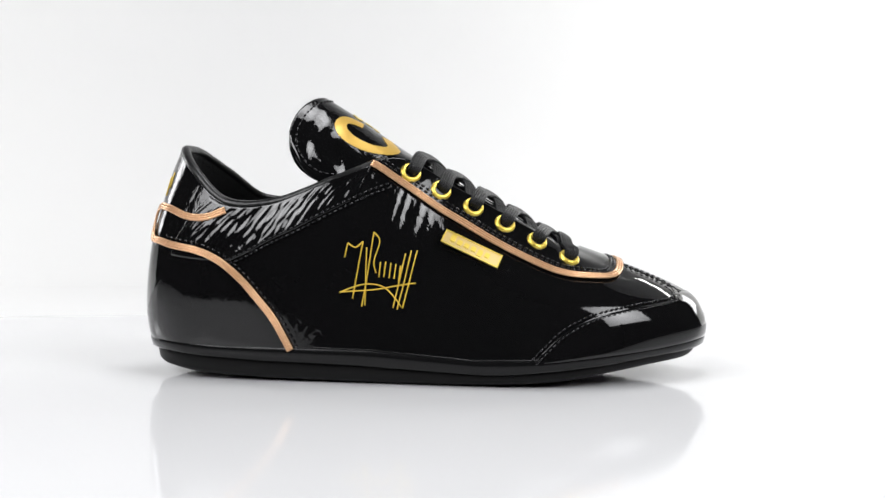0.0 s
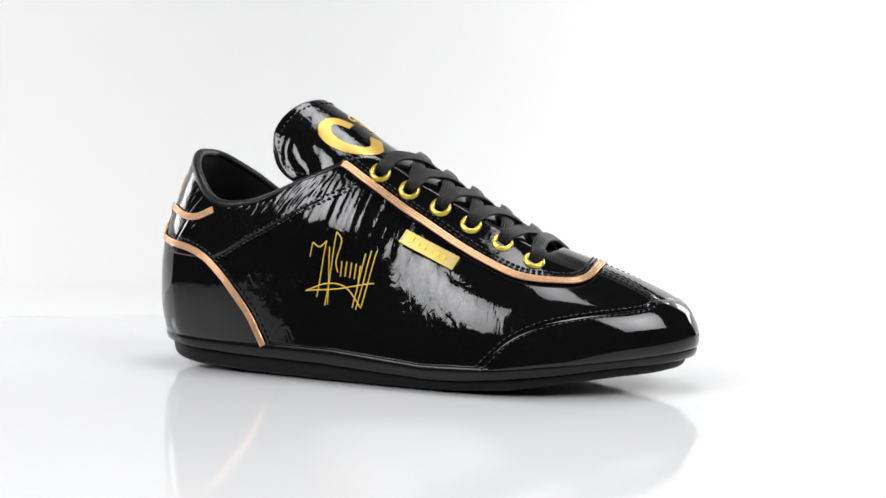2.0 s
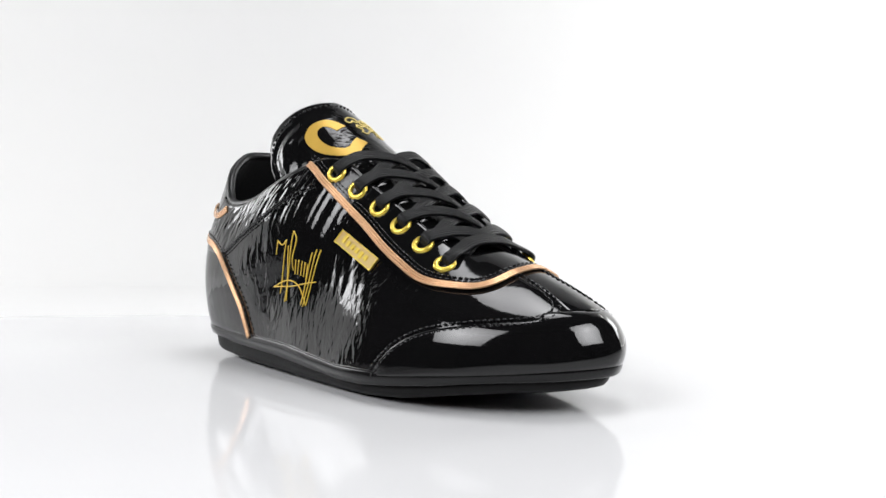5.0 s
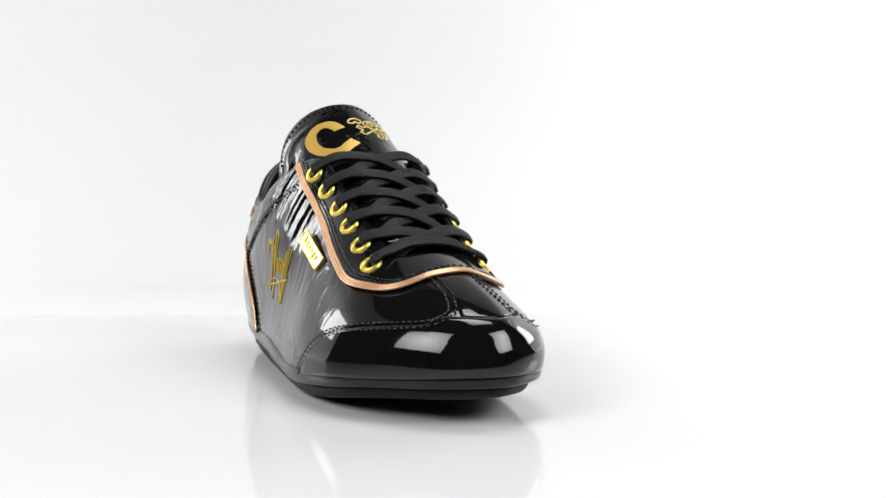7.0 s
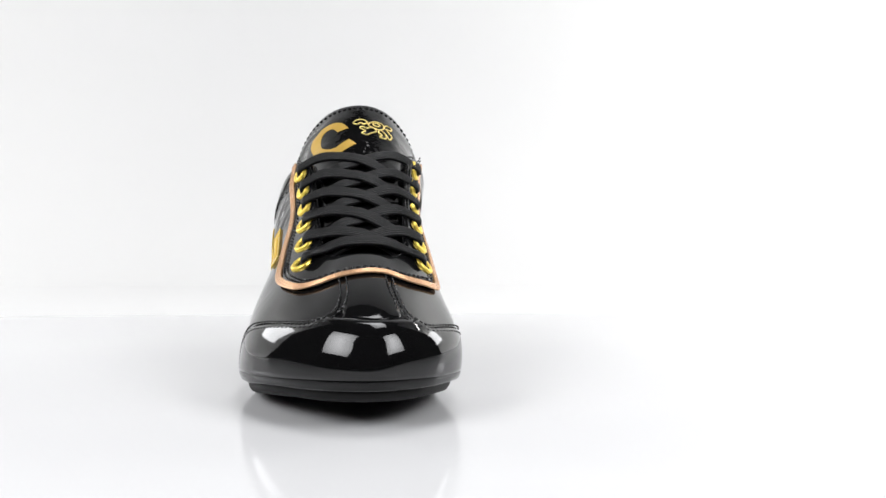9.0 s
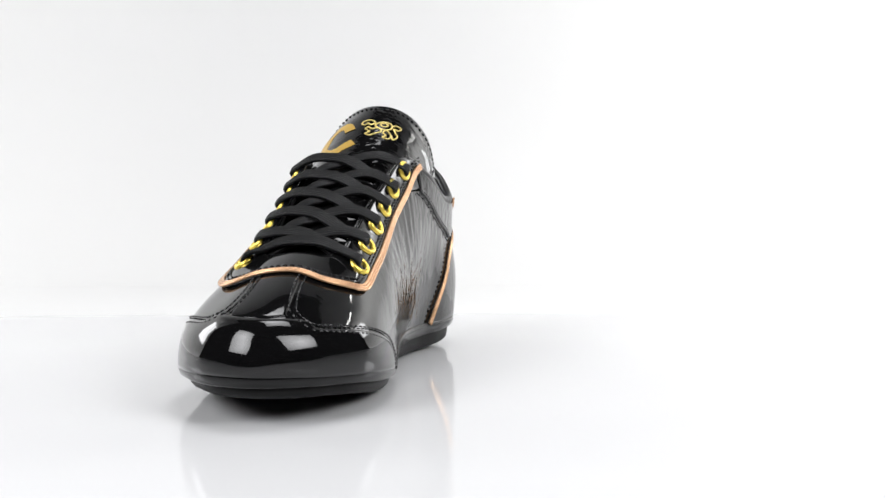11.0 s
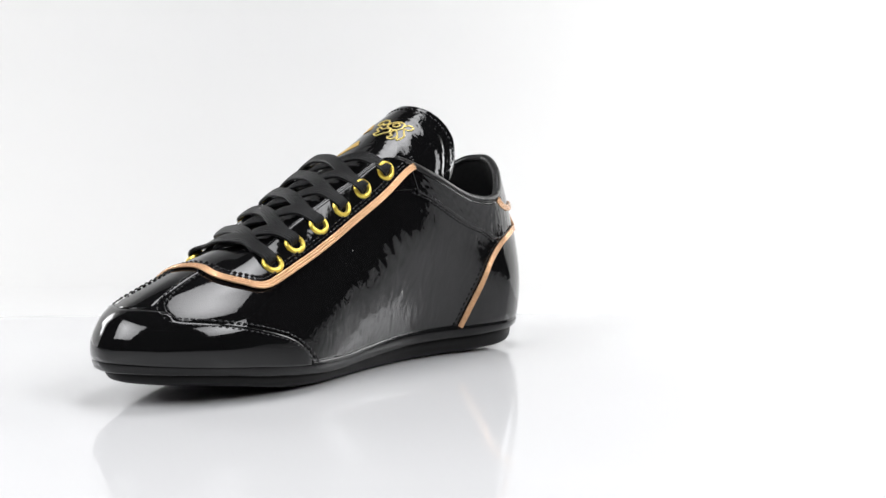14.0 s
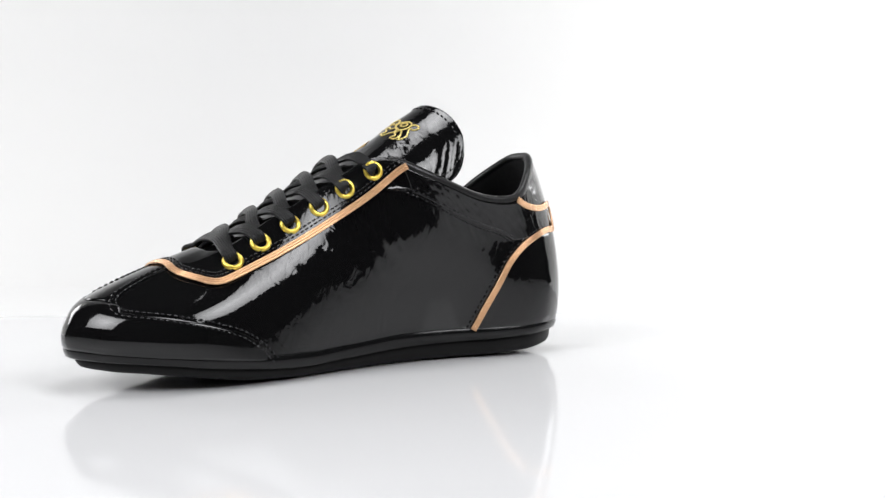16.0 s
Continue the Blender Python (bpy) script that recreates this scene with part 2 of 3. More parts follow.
def curve_on(uv, n=60, step=0.0015, closed=False, ease=0):
    """A smooth path on the upper through u, v points: evenly spaced u, v."""
    q = spline(uv, n, closed)
    for _ in range(ease):
        q[1:-1] = (q[:-2] + 2 * q[1:-1] + q[2:]) / 4
    q[:, 1] = np.clip(q[:, 1], 0, 1)
    p = surf(q[:, 0], q[:, 1])
    s = np.concatenate([[0], np.cumsum(np.linalg.norm(np.diff(p, axis=0), axis=1))])
    t = np.linspace(0, s[-1], max(4, int(s[-1] / step)))
    return np.stack([np.interp(t, s, q[:, 0]), np.interp(t, s, q[:, 1])], 1)


# ---- the studio ----
def tabletop():
    """White acrylic sheet with a rounded edge, and the table under it."""
    bm = bmesh.new()
    bmesh.ops.create_cube(bm, size=1, matrix=Matrix.Translation((0, -0.0125, -0.006)) @ Matrix.Diagonal((3.0, 0.525, 0.012, 1)))
    bmesh.ops.bevel(bm, geom=bm.edges[:], offset=0.002, segments=2, affect="EDGES")
    me = bpy.data.meshes.new("floor")
    bm.to_mesh(me)
    bm.free()
    me.materials.append(ACRYLIC)
    return tagged(new("floor", me), "white glossy acrylic sheet under the turning shoe", "floor", kind="structure")


def backdrop():
    """White paper cove: it lies under the sheet and rises round the back and both sides."""
    r = 0.6
    path = [(-1.5, y) for y in np.linspace(0.47, 0.75, 4)]
    path += [(-1.5 + r - r * math.cos(a), 0.75 + r * math.sin(a)) for a in np.linspace(0.15, math.pi / 2, 9)]
    path += [(x, 1.35) for x in np.linspace(-0.7, 0.7, 8)]
    path += [(1.5 - r + r * math.sin(a), 0.75 + r * math.cos(a)) for a in np.linspace(0, math.pi / 2, 11)]
    path += [(1.5, y) for y in (0.7, 0.62)]
    p = np.array(path)
    d = np.gradient(p, axis=0)
    d /= np.linalg.norm(d, axis=1)[:, None]
    inward = np.stack([d[:, 1], -d[:, 0]], 1)
    prof = [(0.4 - 0.4 * math.sin(a), 0.362 - 0.4 * math.cos(a)) for a in np.linspace(0, math.pi / 2, 10)] + [(0, 1.0), (0, 2.3)]
    verts = [(*(q + w * k), z) for q, w in zip(p, inward) for k, z in prof]
    faces = strip_faces(len(p), len(prof))
    base = len(verts)
    verts += [(-1.2, -0.26, -0.036), (1.2, -0.26, -0.036), (1.2, 1.1, -0.036), (-1.2, 1.1, -0.036)]
    faces.append((base, base + 1, base + 2, base + 3))
    me = mesh_of("backdrop", verts, faces, PAPER)
    return tagged(new("backdrop", me), "white seamless paper backdrop curving up behind the shoe", "backdrop", kind="structure")


def room():
    for name, c, s in (("wall_north", (0, 2.45, 1.2), (5, 0.1, 3)), ("wall_south", (0, -2.55, 1.2), (5, 0.1, 3)),
                       ("wall_west", (-2.5, -0.05, 1.2), (0.1, 4.9, 3)), ("wall_east", (2.5, -0.05, 1.2), (0.1, 4.9, 3)),
                       ("ceiling", (0, -0.05, 2.75), (5.1, 5.1, 0.1)), ("ground", (0, -0.05, -0.35), (5.1, 5.1, 0.1))):
        bm = bmesh.new()
        bmesh.ops.create_cube(bm, size=1, matrix=Matrix.Translation(c) @ Matrix.Diagonal((*s, 1)))
        me = bpy.data.meshes.new(name)
        bm.to_mesh(me)
        bm.free()
        me.materials.append(ROOM)
        tagged(new(name, me), "dark unlit studio " + name.split("_")[0], name.split("_")[0], kind="structure")


tabletop()
backdrop()
room()

# ---- the shoe ----
shoe = tagged(new("sneaker"), "black patent leather low sneaker with copper piping and gold details", "shoe")


def shell():
    """The outer skin."""
    nu, nv = 24 * 36, 71
    u, v = np.meshgrid(np.linspace(0, NS, nu, endpoint=False), np.linspace(0, 1, nv), indexing="ij")
    soft = lambda x, a, b, w: np.clip((x - a) / w, 0, 1) * np.clip((b - x) / w, 0, 1)
    mask = (soft(u, 4.9, 7.3, 0.6) + 0.45 * soft(u, 15.8, 19.2, 0.5)) * soft(v, 0.6, 0.97, 0.1)
    fold = np.array([[noise.noise((a * 12 + 1.6 * b, b * 4, 1.3)) for b in v[0]] for a in u[:, 0]])
    ball = (soft(u, 4.1, 5.6, 0.6) + soft(u, 17.8, 20, 0.6)) * soft(v, 0.35, 0.8, 0.15)
    crease = np.array([[noise.noise((a * 9 - 3 * b, b * 5, 7.7)) for b in v[0]] for a in u[:, 0]])
    skin = surf(u, v) + normal(u, v) * (0.00048 * mask * fold + 0.0004 * ball * crease)[..., None]
    part("upper", mesh_of("upper", skin.reshape(-1, 3), strip_faces(nu, nv, True), PATENT), shoe)
    v = 0.04 + 0.96 * v
    p = surf(u, v) - normal(u, v) * np.where((u > 6.5) & (u < 17.5), 0.0045, 0.002)[..., None]
    part("lining", mesh_of("lining", p.reshape(-1, 3), strip_faces(nu, nv, True), LINING), shoe, "black textile lining")
    # padded edge of the collar
    t = np.linspace(6.2, 17.8, 150)
    path = surf(t, np.ones_like(t)) - normal(t, np.ones_like(t)) * 0.0022
    vv, ff = sweep(path, normal(t, np.ones_like(t)), ring(0.0026, 0.0026, 10))
    part("collar_edge", mesh_of("collar_edge", vv, ff, SOFT), shoe, "padded black collar edge")
    t = np.concatenate([np.linspace(17.8, 24, 80), np.linspace(0.05, 6.2, 80)])
    path = surf(t, np.ones_like(t)) - normal(t, np.ones_like(t)) * 0.001
    vv, ff = sweep(path, normal(t, np.ones_like(t)), ring(0.0011, 0.0011, 8))
    part("facing_edge", mesh_of("facing_edge", vv, ff, PATENT_SMOOTH), shoe)


def sole_ring(grow, height, deep=0.0, n=240):
    """Plan outline grown outwards (mm), at the height function of x."""
    p = spline(SOLE_EDGE, n, True)
    d = np.roll(p, -1, 0) - np.roll(p, 1, 0)
    nrm = np.stack([-d[:, 1], d[:, 0]], 1) / np.linalg.norm(d, axis=1)[:, None]
    q = p + nrm * (grow * (1 + deep * np.clip((p[:, 0] - 90) / 60, 0, 1)))[:, None]
    return np.column_stack([q, height(p[:, 0])]) / 1000


def slab(name, rings, mat, label=""):
    n = len(rings[0])
    verts = np.concatenate(rings)
    faces = []
    for k in range(len(rings) - 1):
        faces += [(k * n + i, k * n + (i + 1) % n, (k + 1) * n + (i + 1) % n, (k + 1) * n + i) for i in range(n)]
    faces += [tuple(range(n)), tuple(range((len(rings) - 1) * n, len(rings) * n))]
    return part(name, mesh_of(name, verts, faces, mat), shoe, label)


def sole():
    out = -1 if np.cross(np.array(SOLE_EDGE[5]) - np.array(SOLE_EDGE[4]), np.array(SOLE_EDGE[6]) - np.array(SOLE_EDGE[5])) > 0 else 1
    g = lambda k: k * out
    slab("outsole", [sole_ring(g(-15), lambda x: z_bottom(x)), sole_ring(g(-7.5), lambda x: z_bottom(x) + 0.5, 0.3),
                     sole_ring(g(-4.9), lambda x: z_bottom(x) + 1.5, 0.35), sole_ring(g(-3.9), lambda x: z_bottom(x) + 2.8, 0.4),
                     sole_ring(g(-3.1), lambda x: z_groove(x) - 1.1, 0.4), sole_ring(g(-3.5), lambda x: z_groove(x) - 0.3, 0.4),
                     sole_ring(g(-8), lambda x: z_groove(x) + 0.1)], RUBBER, "matt black rubber outsole")
    slab("midsole_band", [sole_ring(g(-8), lambda x: z_groove(x) - 0.1), sole_ring(g(-1.3), lambda x: z_groove(x)),
                          sole_ring(g(-0.1), lambda x: z_groove(x) + 0.8), sole_ring(g(0.7), lambda x: (z_groove(x) + z_joint(x)) / 2),
                          sole_ring(g(0.7), lambda x: z_joint(x) - 0.7), sole_ring(g(0.1), lambda x: z_joint(x) - 0.05),
                          sole_ring(g(-3), lambda x: z_joint(x) - 0.6)], BAND, "glossy black band around the sole")
    bead = sole_ring(g(-0.1), lambda x: z_joint(x) + 0.15, n=420)
    bead[:, 2] += [0.00018 * noise.noise((260 * q[0], 260 * q[1], 5.1)) for q in bead]
    v, f = sweep(bead, np.tile((0.0, 0.0, 1.0), (len(bead), 1)), ring(0.0005, 0.0004, 6), True)
    part("welt_seam", mesh_of("welt_seam", v, f, PATENT_SMOOTH), shoe, "thin glossy seam above the sole band")
    slab("insole", [sole_ring(g(-5), lambda x: z_joint(x) + 4), sole_ring(g(-5), lambda x: z_joint(x) + 7)], LINING)


EYELETS_OUT = [(17.3, 103.8), (32.3, 95.1), (48.6, 86.5), (64.4, 78.1), (80.5, 69.4), (96.5, 61.0)]
EYELETS_IN = [(16.8, 106.0), (32.6, 96.3), (47.3, 86.8), (63.5, 77.9), (79.7, 68.9), (94.8, 60.1)]


def eyelets():
    prof = [(2.7, -0.6), (3.0, 0.75), (3.6, 1.2), (4.4, 1.2), (5.1, 0.75), (5.4, -0.2)]
    n = 28
    verts = [(r * math.cos(a) / 1000, r * math.sin(a) / 1000, z / 1000) for a in np.linspace(0, 2 * math.pi, n, endpoint=False) for r, z in prof]
    me = mesh_of("eyelet", verts, strip_faces(n, len(prof), True), BRASS)
    for uv in (*outer(EYELETS_OUT), *inner(EYELETS_IN)):
        p, nrm = surf(*uv), normal(*uv)
        ob = part("eyelet", me, shoe, "round gold metal eyelet")
        ob.matrix_basis = Matrix.Translation(p + nrm * 0.0012) @ Vector(nrm).to_track_quat("Z", "Y").to_matrix().to_4x4()


TONGUE_MID = [(110, 56), (88, 70.5), (58, 88.5), (30, 105), (6, 120.5), (-15, 135.2), (-31, 145.2)]


def tongue_at(t, a, sink=0.0):
    """A point of the tongue: t from its root (0) to its end (1), a across it from -1 (outer side) to 1; mm."""
    x, z = spline(TONGUE_MID, 241)[int(round(np.clip(t, 0, 1) * 240))]
    wid = np.interp(t, [0, 0.3, 0.55, 0.7, 0.85, 1], [20, 23, 28, 35, 38.5, 37.5])
    drop = np.interp(t, [0, 0.3, 0.55, 0.7, 0.85, 1], [5, 8, 15, 28, 38, 43])
    back = np.interp(t, [0, 0.55, 0.8, 1], [0, 0, 6.5, 10]) * (1.35 if a < 0 else 1.0)
    a = a * (1 - 0.3 * max(0, (t - 0.8) / 0.2) ** 4)
    e = abs(a) ** 2.2
    y = wid * math.sin(a * 1.35) / math.sin(1.35) * (1.0 if a < 0 else 1 - 0.09 * min(1, max(0, (t - 0.5) / 0.2)))
    b = back * math.sin(0.74 * math.pi * abs(a) ** 1.4)
    puff = sink * (1 - abs(a) ** 6) * (1 - np.clip((t - 0.955) / 0.045, 0, 1) ** 2)
    fold = max(0, abs(a) - 0.34) * max(0, min(1, (t - 0.62) / 0.1)) * max(0, min(1, (0.97 - t) / 0.05))
    w = (1.5 if a < 0 else 0.8) * fold * math.sin(62 * t + 7 * abs(a) + 1.6 * math.sin(9 * a + 20 * t))
    return np.array((x - b - puff * 0.5 + w * 0.5, 1.5 * min(1, t * 1.5) + (y + w * np.sign(a)) * (1 - puff / 90), z - drop * e - puff * 0.85))


def tongue():
    """Padded tongue: a crowned flap that rises behind the laces and hangs down at both sides."""
    nt, nv = 110, 45
    verts = [tongue_at(k / (nt - 1), j / (nv - 1) * 2 - 1, sink) / 1000 for sink in (0, 6) for k in range(nt) for j in range(nv)]
    n = nt * nv
    faces = strip_faces(nt, nv) + strip_faces(nt, nv, base=n)
    for k in range(nt - 1):
        for j in (0, nv - 1):
            faces.append((k * nv + j, (k + 1) * nv + j, n + (k + 1) * nv + j, n + k * nv + j))
    for j in range(nv - 1):
        for k in (0, nt - 1):
            faces.append((k * nv + j, k * nv + j + 1, n + k * nv + j + 1, n + k * nv + j))
    flap = part("tongue", mesh_of("tongue", verts, faces, PATENT_TONGUE), shoe, "padded patent leather tongue with gold prints")
    edge = [tongue_at(t, -0.93) for t in np.linspace(0.72, 0.95, 16)] + [tongue_at(0.965, a) for a in np.linspace(-0.9, 0.9, 60)] + \
           [tongue_at(t, 0.93) for t in np.linspace(0.95, 0.72, 16)]
    p = even(np.array(edge) / 1000, 0.0032)
    ups = np.array([(0.45, 0.8 * np.sign(q[1]) * min(1, abs(q[1]) * 30), 0.7) for q in p])
    stitches("stitching", p, ups / np.linalg.norm(ups, axis=1)[:, None], flap)

    def drawn(pts, t0, a0, lift=0.0002):
        out = []
        for dx, dy in pts:
            t, a = t0 + dy / 165, a0 + dx / 52
            q, e = tongue_at(t, a), 0.012
            nrm = np.cross(tongue_at(t - e, a) - tongue_at(t + e, a), tongue_at(t, a + e) - tongue_at(t, a - e))
            nrm *= np.sign(nrm[2]) / np.linalg.norm(nrm)
            out.append(np.concatenate([q / 1000 + nrm * lift, nrm]))
        return np.array(out)

    # a broad open ring as the print's main sign
    arc = [(7.5, 5.2), (5.6, 10.5)] + [(10.8 * math.cos(b), 15.0 * math.sin(b)) for b in np.linspace(radians(78), radians(290), 24)] + [(12.5, -8.0)]
    line = even(spline(arc, 120), 0.8)
    d = np.gradient(line, axis=0)
    side = np.stack([-d[:, 1], d[:, 0]], 1) / np.linalg.norm(d, axis=1)[:, None]
    rows = [drawn(line + side * w, 0.74, -0.34, h) for w, h in ((-3.4, -0.0003), (-3.35, 0.00025), (-1, 0.0003), (1, 0.0003), (3.35, 0.00025), (3.4, -0.0003))]
    v = np.stack([r[:, :3] for r in rows], 1).reshape(-1, 3)
    part("print", mesh_of("print", v, strip_faces(len(line), 6), GOLDPRINT, False), flap, "broad gold open ring print")
    # thin gold outlines beside it
    for closed, loop in ((True, [(-1, 2.5), (0.5, 6.5), (4.5, 8.5), (8, 7), (8.8, 2.5), (6, -0.5), (2, 0.2)]),
                         (True, [(-9, 7.2), (-6.5, 9.4), (-3.4, 8.6), (-1.8, 5.6), (-4, 3.4), (-6, 5.2), (-7.4, 3.2), (-9.6, 4.4)]),
                         (True, [(1.8, 5.2), (4, 6.6), (6.2, 5), (4.8, 2.6), (2.6, 3)]),
                         (False, [(8.6, 5), (11, 8.4), (14.2, 7), (13, 3.6), (10.4, 3), (12.4, 0), (14.6, -3.4), (13, -7.6), (11, -4.4)]),
                         (True, [(1.6, 0), (-2.2, -1.2), (-5, 0.6), (-6.2, -1.8), (-3, -4.2), (-5.4, -6.8), (-2, -8.2), (1.4, -5.6), (4, -3)]),
                         (True, [(6.4, -0.8), (5.4, -4.2), (7.8, -6), (6.2, -8.6), (9.6, -9), (11, -5.8), (9.2, -2.6)])):
        r = drawn(spline(loop, 60, closed), 0.784, 0.11)
        v, f = sweep(r[:, :3], r[:, 3:], ring(0.00052, 0.0003, 6), closed)
        part("print", mesh_of("print", v, f, GOLDLINE), flap, "thin gold outline print")


def stitches(name, p, nrm, parent, length=0.0022, r=0.00045, lift=0.0003):
    """A seam: one small thread loop at each point of the path."""
    d, side, up = frames_along(p, nrm)
    prof = [(-1.0, 0.25), (-0.7, 0.85), (0, 1.0), (0.7, 0.85), (1.0, 0.25)]
    vs, fs = [], []
    for q, t, s2, u2 in zip(p, d, side, up):
        base = len(vs)
        for a, rr in prof:
            for k in range(5):
                b = 2 * math.pi * k / 5
                vs.append(q + t * a * length / 2 + (s2 * math.cos(b) + u2 * math.sin(b)) * r * rr + u2 * (lift - 0.0003 * a * a))
        fs += strip_faces(5, 5, False, True, base)
        fs += [tuple(range(base, base + 5)), tuple(range(base + 20, base + 25))]
    return tagged(part(name, mesh_of(name, vs, fs, THREAD), parent, "row of black thread stitches"), kind="stuff")


def seam(uv, offsets, name="stitching", parent=None, step=0.003, lift=0.0006):
    """Rows of stitches along a path on the upper, set off sideways."""
    for off in offsets:
        q = curve_on(uv, 160, step)
        p, nrm = surf(q[:, 0], q[:, 1]), normal(q[:, 0], q[:, 1])
        _, side, _ = frames_along(p, nrm)
        stitches(name, p + side * off + nrm * lift, nrm, parent or shoe)


def panel(name, us, lo, hi, lift, mat, label="", nv=14, rim=(True, True), ripple=0.0):
    """A piece of leather on the upper: columns of constant u between two edges, its rims turned down."""
    cols = []
    ramp = np.linspace(0, 1, nv)
    ramp = np.concatenate([[0, 0, 0.012], ramp[1:-1], [0.988, 1, 1]])
    hgt = np.concatenate([[-0.4, 0.55, 1.0] if rim[0] else [1, 1, 1], np.ones(nv - 2), [1.0, 0.55, -0.4] if rim[1] else [1, 1, 1]])
    n = len(us)
    for k, u in enumerate(us):
        v = np.clip(lo[k] + (hi[k] - lo[k]) * ramp, 0, 1)
        uu = np.full_like(v, u)
        end = min(1, 0.0 + min(k, n - 1 - k) / 2)
        wave = ripple * np.sin(math.pi * ramp) ** 0.5 * np.array([noise.noise((u * 12 + 0.8 * q, q * 4.5, 3.7)) for q in ramp])
        cols.append(surf(uu, v) + normal(uu, v) * (lift * hgt * end - 0.0002 * (1 - end) + wave * end)[:, None])
    return part(name, mesh_of(name, np.concatenate(cols), strip_faces(n, len(ramp)), mat), shoe, label)


def crest(x):
    """Height of the tongue's middle line at x; mm."""
    return float(np.interp(x, [p[0] for p in TONGUE_MID[::-1]], [p[1] for p in TONGUE_MID[::-1]]))


def ribbon(points, ups, w=3.5, th=1.1):
    """A flat woven lace through the points (mm), ribbed along its length."""
    p = even(spline(np.array(points) / 1000, 70), 0.0012)
    up = np.array(ups, float)
    up = np.stack([np.interp(np.linspace(0, 1, len(p)), np.linspace(0, 1, len(up)), up[:, k]) for k in range(3)], 1)
    o = [(-1, -0.3), (-0.9, -0.9), (0, -1), (0.9, -0.9), (1, -0.3), (1, 0.3)]
    o += [(c, 0.95 + 0.2 * math.cos(math.pi * k / 2) - 0.4 * c * c) for k, c in enumerate(np.linspace(0.9, -0.9, 21))] + [(-1, 0.3)]
    vv, ff = sweep(p, up, [(w * c / 1000, th * s / 1000) for c, s in o])
    return part("lace", mesh_of("lace", vv, ff, LACE), shoe, "flat black woven lace")


def laces():
    eo, ei = outer(EYELETS_OUT), inner(EYELETS_IN)
    rnd = random.Random(7)

    def over(x, y, h):
        return np.array((x + 0.5 * h, y, crest(x) - 8.0 * (y / 29) ** 2 + 0.86 * h))

    def lean(y):
        return np.array((0.5, 0.5 * y / 30, 0.86))

    for k in range(6):
        for uv, other, sgn in ((eo, ei, -1), (ei, eo, 1)):
            p, nrm = surf(*uv[k]) * 1000, normal(*uv[k])
            inw = np.array((0, -sgn, 0)) - nrm * (nrm @ np.array((0, -sgn, 0)))
            start = [p - nrm * 3.2 + inw * 0.4, p + nrm * 1.7 + inw * 1.5, p + nrm * 3.5 + inw * 4.8]
            j = rnd.uniform(-0.7, 0.7)
            if k == 5:
                if sgn > 0:
                    continue
                q, nq = surf(*other[5]) * 1000, normal(*other[5])
                inq = np.array((0, -1, 0)) - nq * (nq @ np.array((0, -1, 0)))
                c = (p[0] + q[0]) / 2
                ribbon(start + [over(c - 2, p[1] * 0.68, 5.4), over(c - 3, p[1] * 0.3, 5.8), over(c - 3, q[1] * 0.3, 5.8), over(c - 2, q[1] * 0.68, 5.4),
                                q + nq * 3.5 + inq * 4.8, q + nq * 1.7 + inq * 1.5, q - nq * 3.2 + inq * 0.4], [nrm * 0.2 - inw, nrm - inw * 0.5, nrm, lean(-20), lean(-8), lean(8), lean(20), nq, nq - inq * 0.5, nq * 0.2 - inq])
                continue
            q = surf(*other[k + 1]) * 1000
            top = sgn < 0
            mix = lambda w: p[0] * (1 - w) + q[0] * w
            ribbon(start + [over(mix(0.1), p[1] * 0.7, 5.4), over(mix(0.28) + j, p[1] * 0.36, 4.6 if top else 4.2), over(mix(0.5) + j, 0, 4.2 if top else 2.2),
                            over(mix(0.74), q[1] * 0.36, 3.0), over(mix(0.92), q[1] * 0.72, 0.6)],
                   [nrm * 0.2 - inw, nrm - inw * 0.5, nrm, lean(p[1] * 0.8), lean(p[1] * 0.4), lean(0), lean(q[1] * 0.4), lean(q[1] * 0.7)])


def cord(name, uv, label, r=0.0011, n=2, raised=0.0):
    """Copper piping: cords laid side by side along a path on the upper."""
    q = curve_on(uv, 160, ease=14)
    p, nrm = surf(q[:, 0], q[:, 1]), normal(q[:, 0], q[:, 1])
    _, side, up = frames_along(p, nrm)
    vs, fs = [], []
    for k in range(n):
        v, f = sweep(p + side * (k - (n - 1) / 2) * r * 1.75 + up * (r * 0.75 + raised), nrm, ring(r, r, 8))
        fs += [tuple(i + sum(map(len, vs)) for i in t) for t in f]
        vs.append(v)
    return part(name, mesh_of(name, np.concatenate(vs), fs, COPPER), shoe, label)


def unwrap(uv):
    """Spokes counted from -12 to 12 with the toe at 0."""
    uv = np.array(uv)
    uv[:, 0] = np.where(uv[:, 0] > 12, uv[:, 0] - NS, uv[:, 0])
    return uv


def at_u(path, us):
    o = np.argsort(path[:, 0])
    return np.interp(us, path[o, 0], path[o, 1])


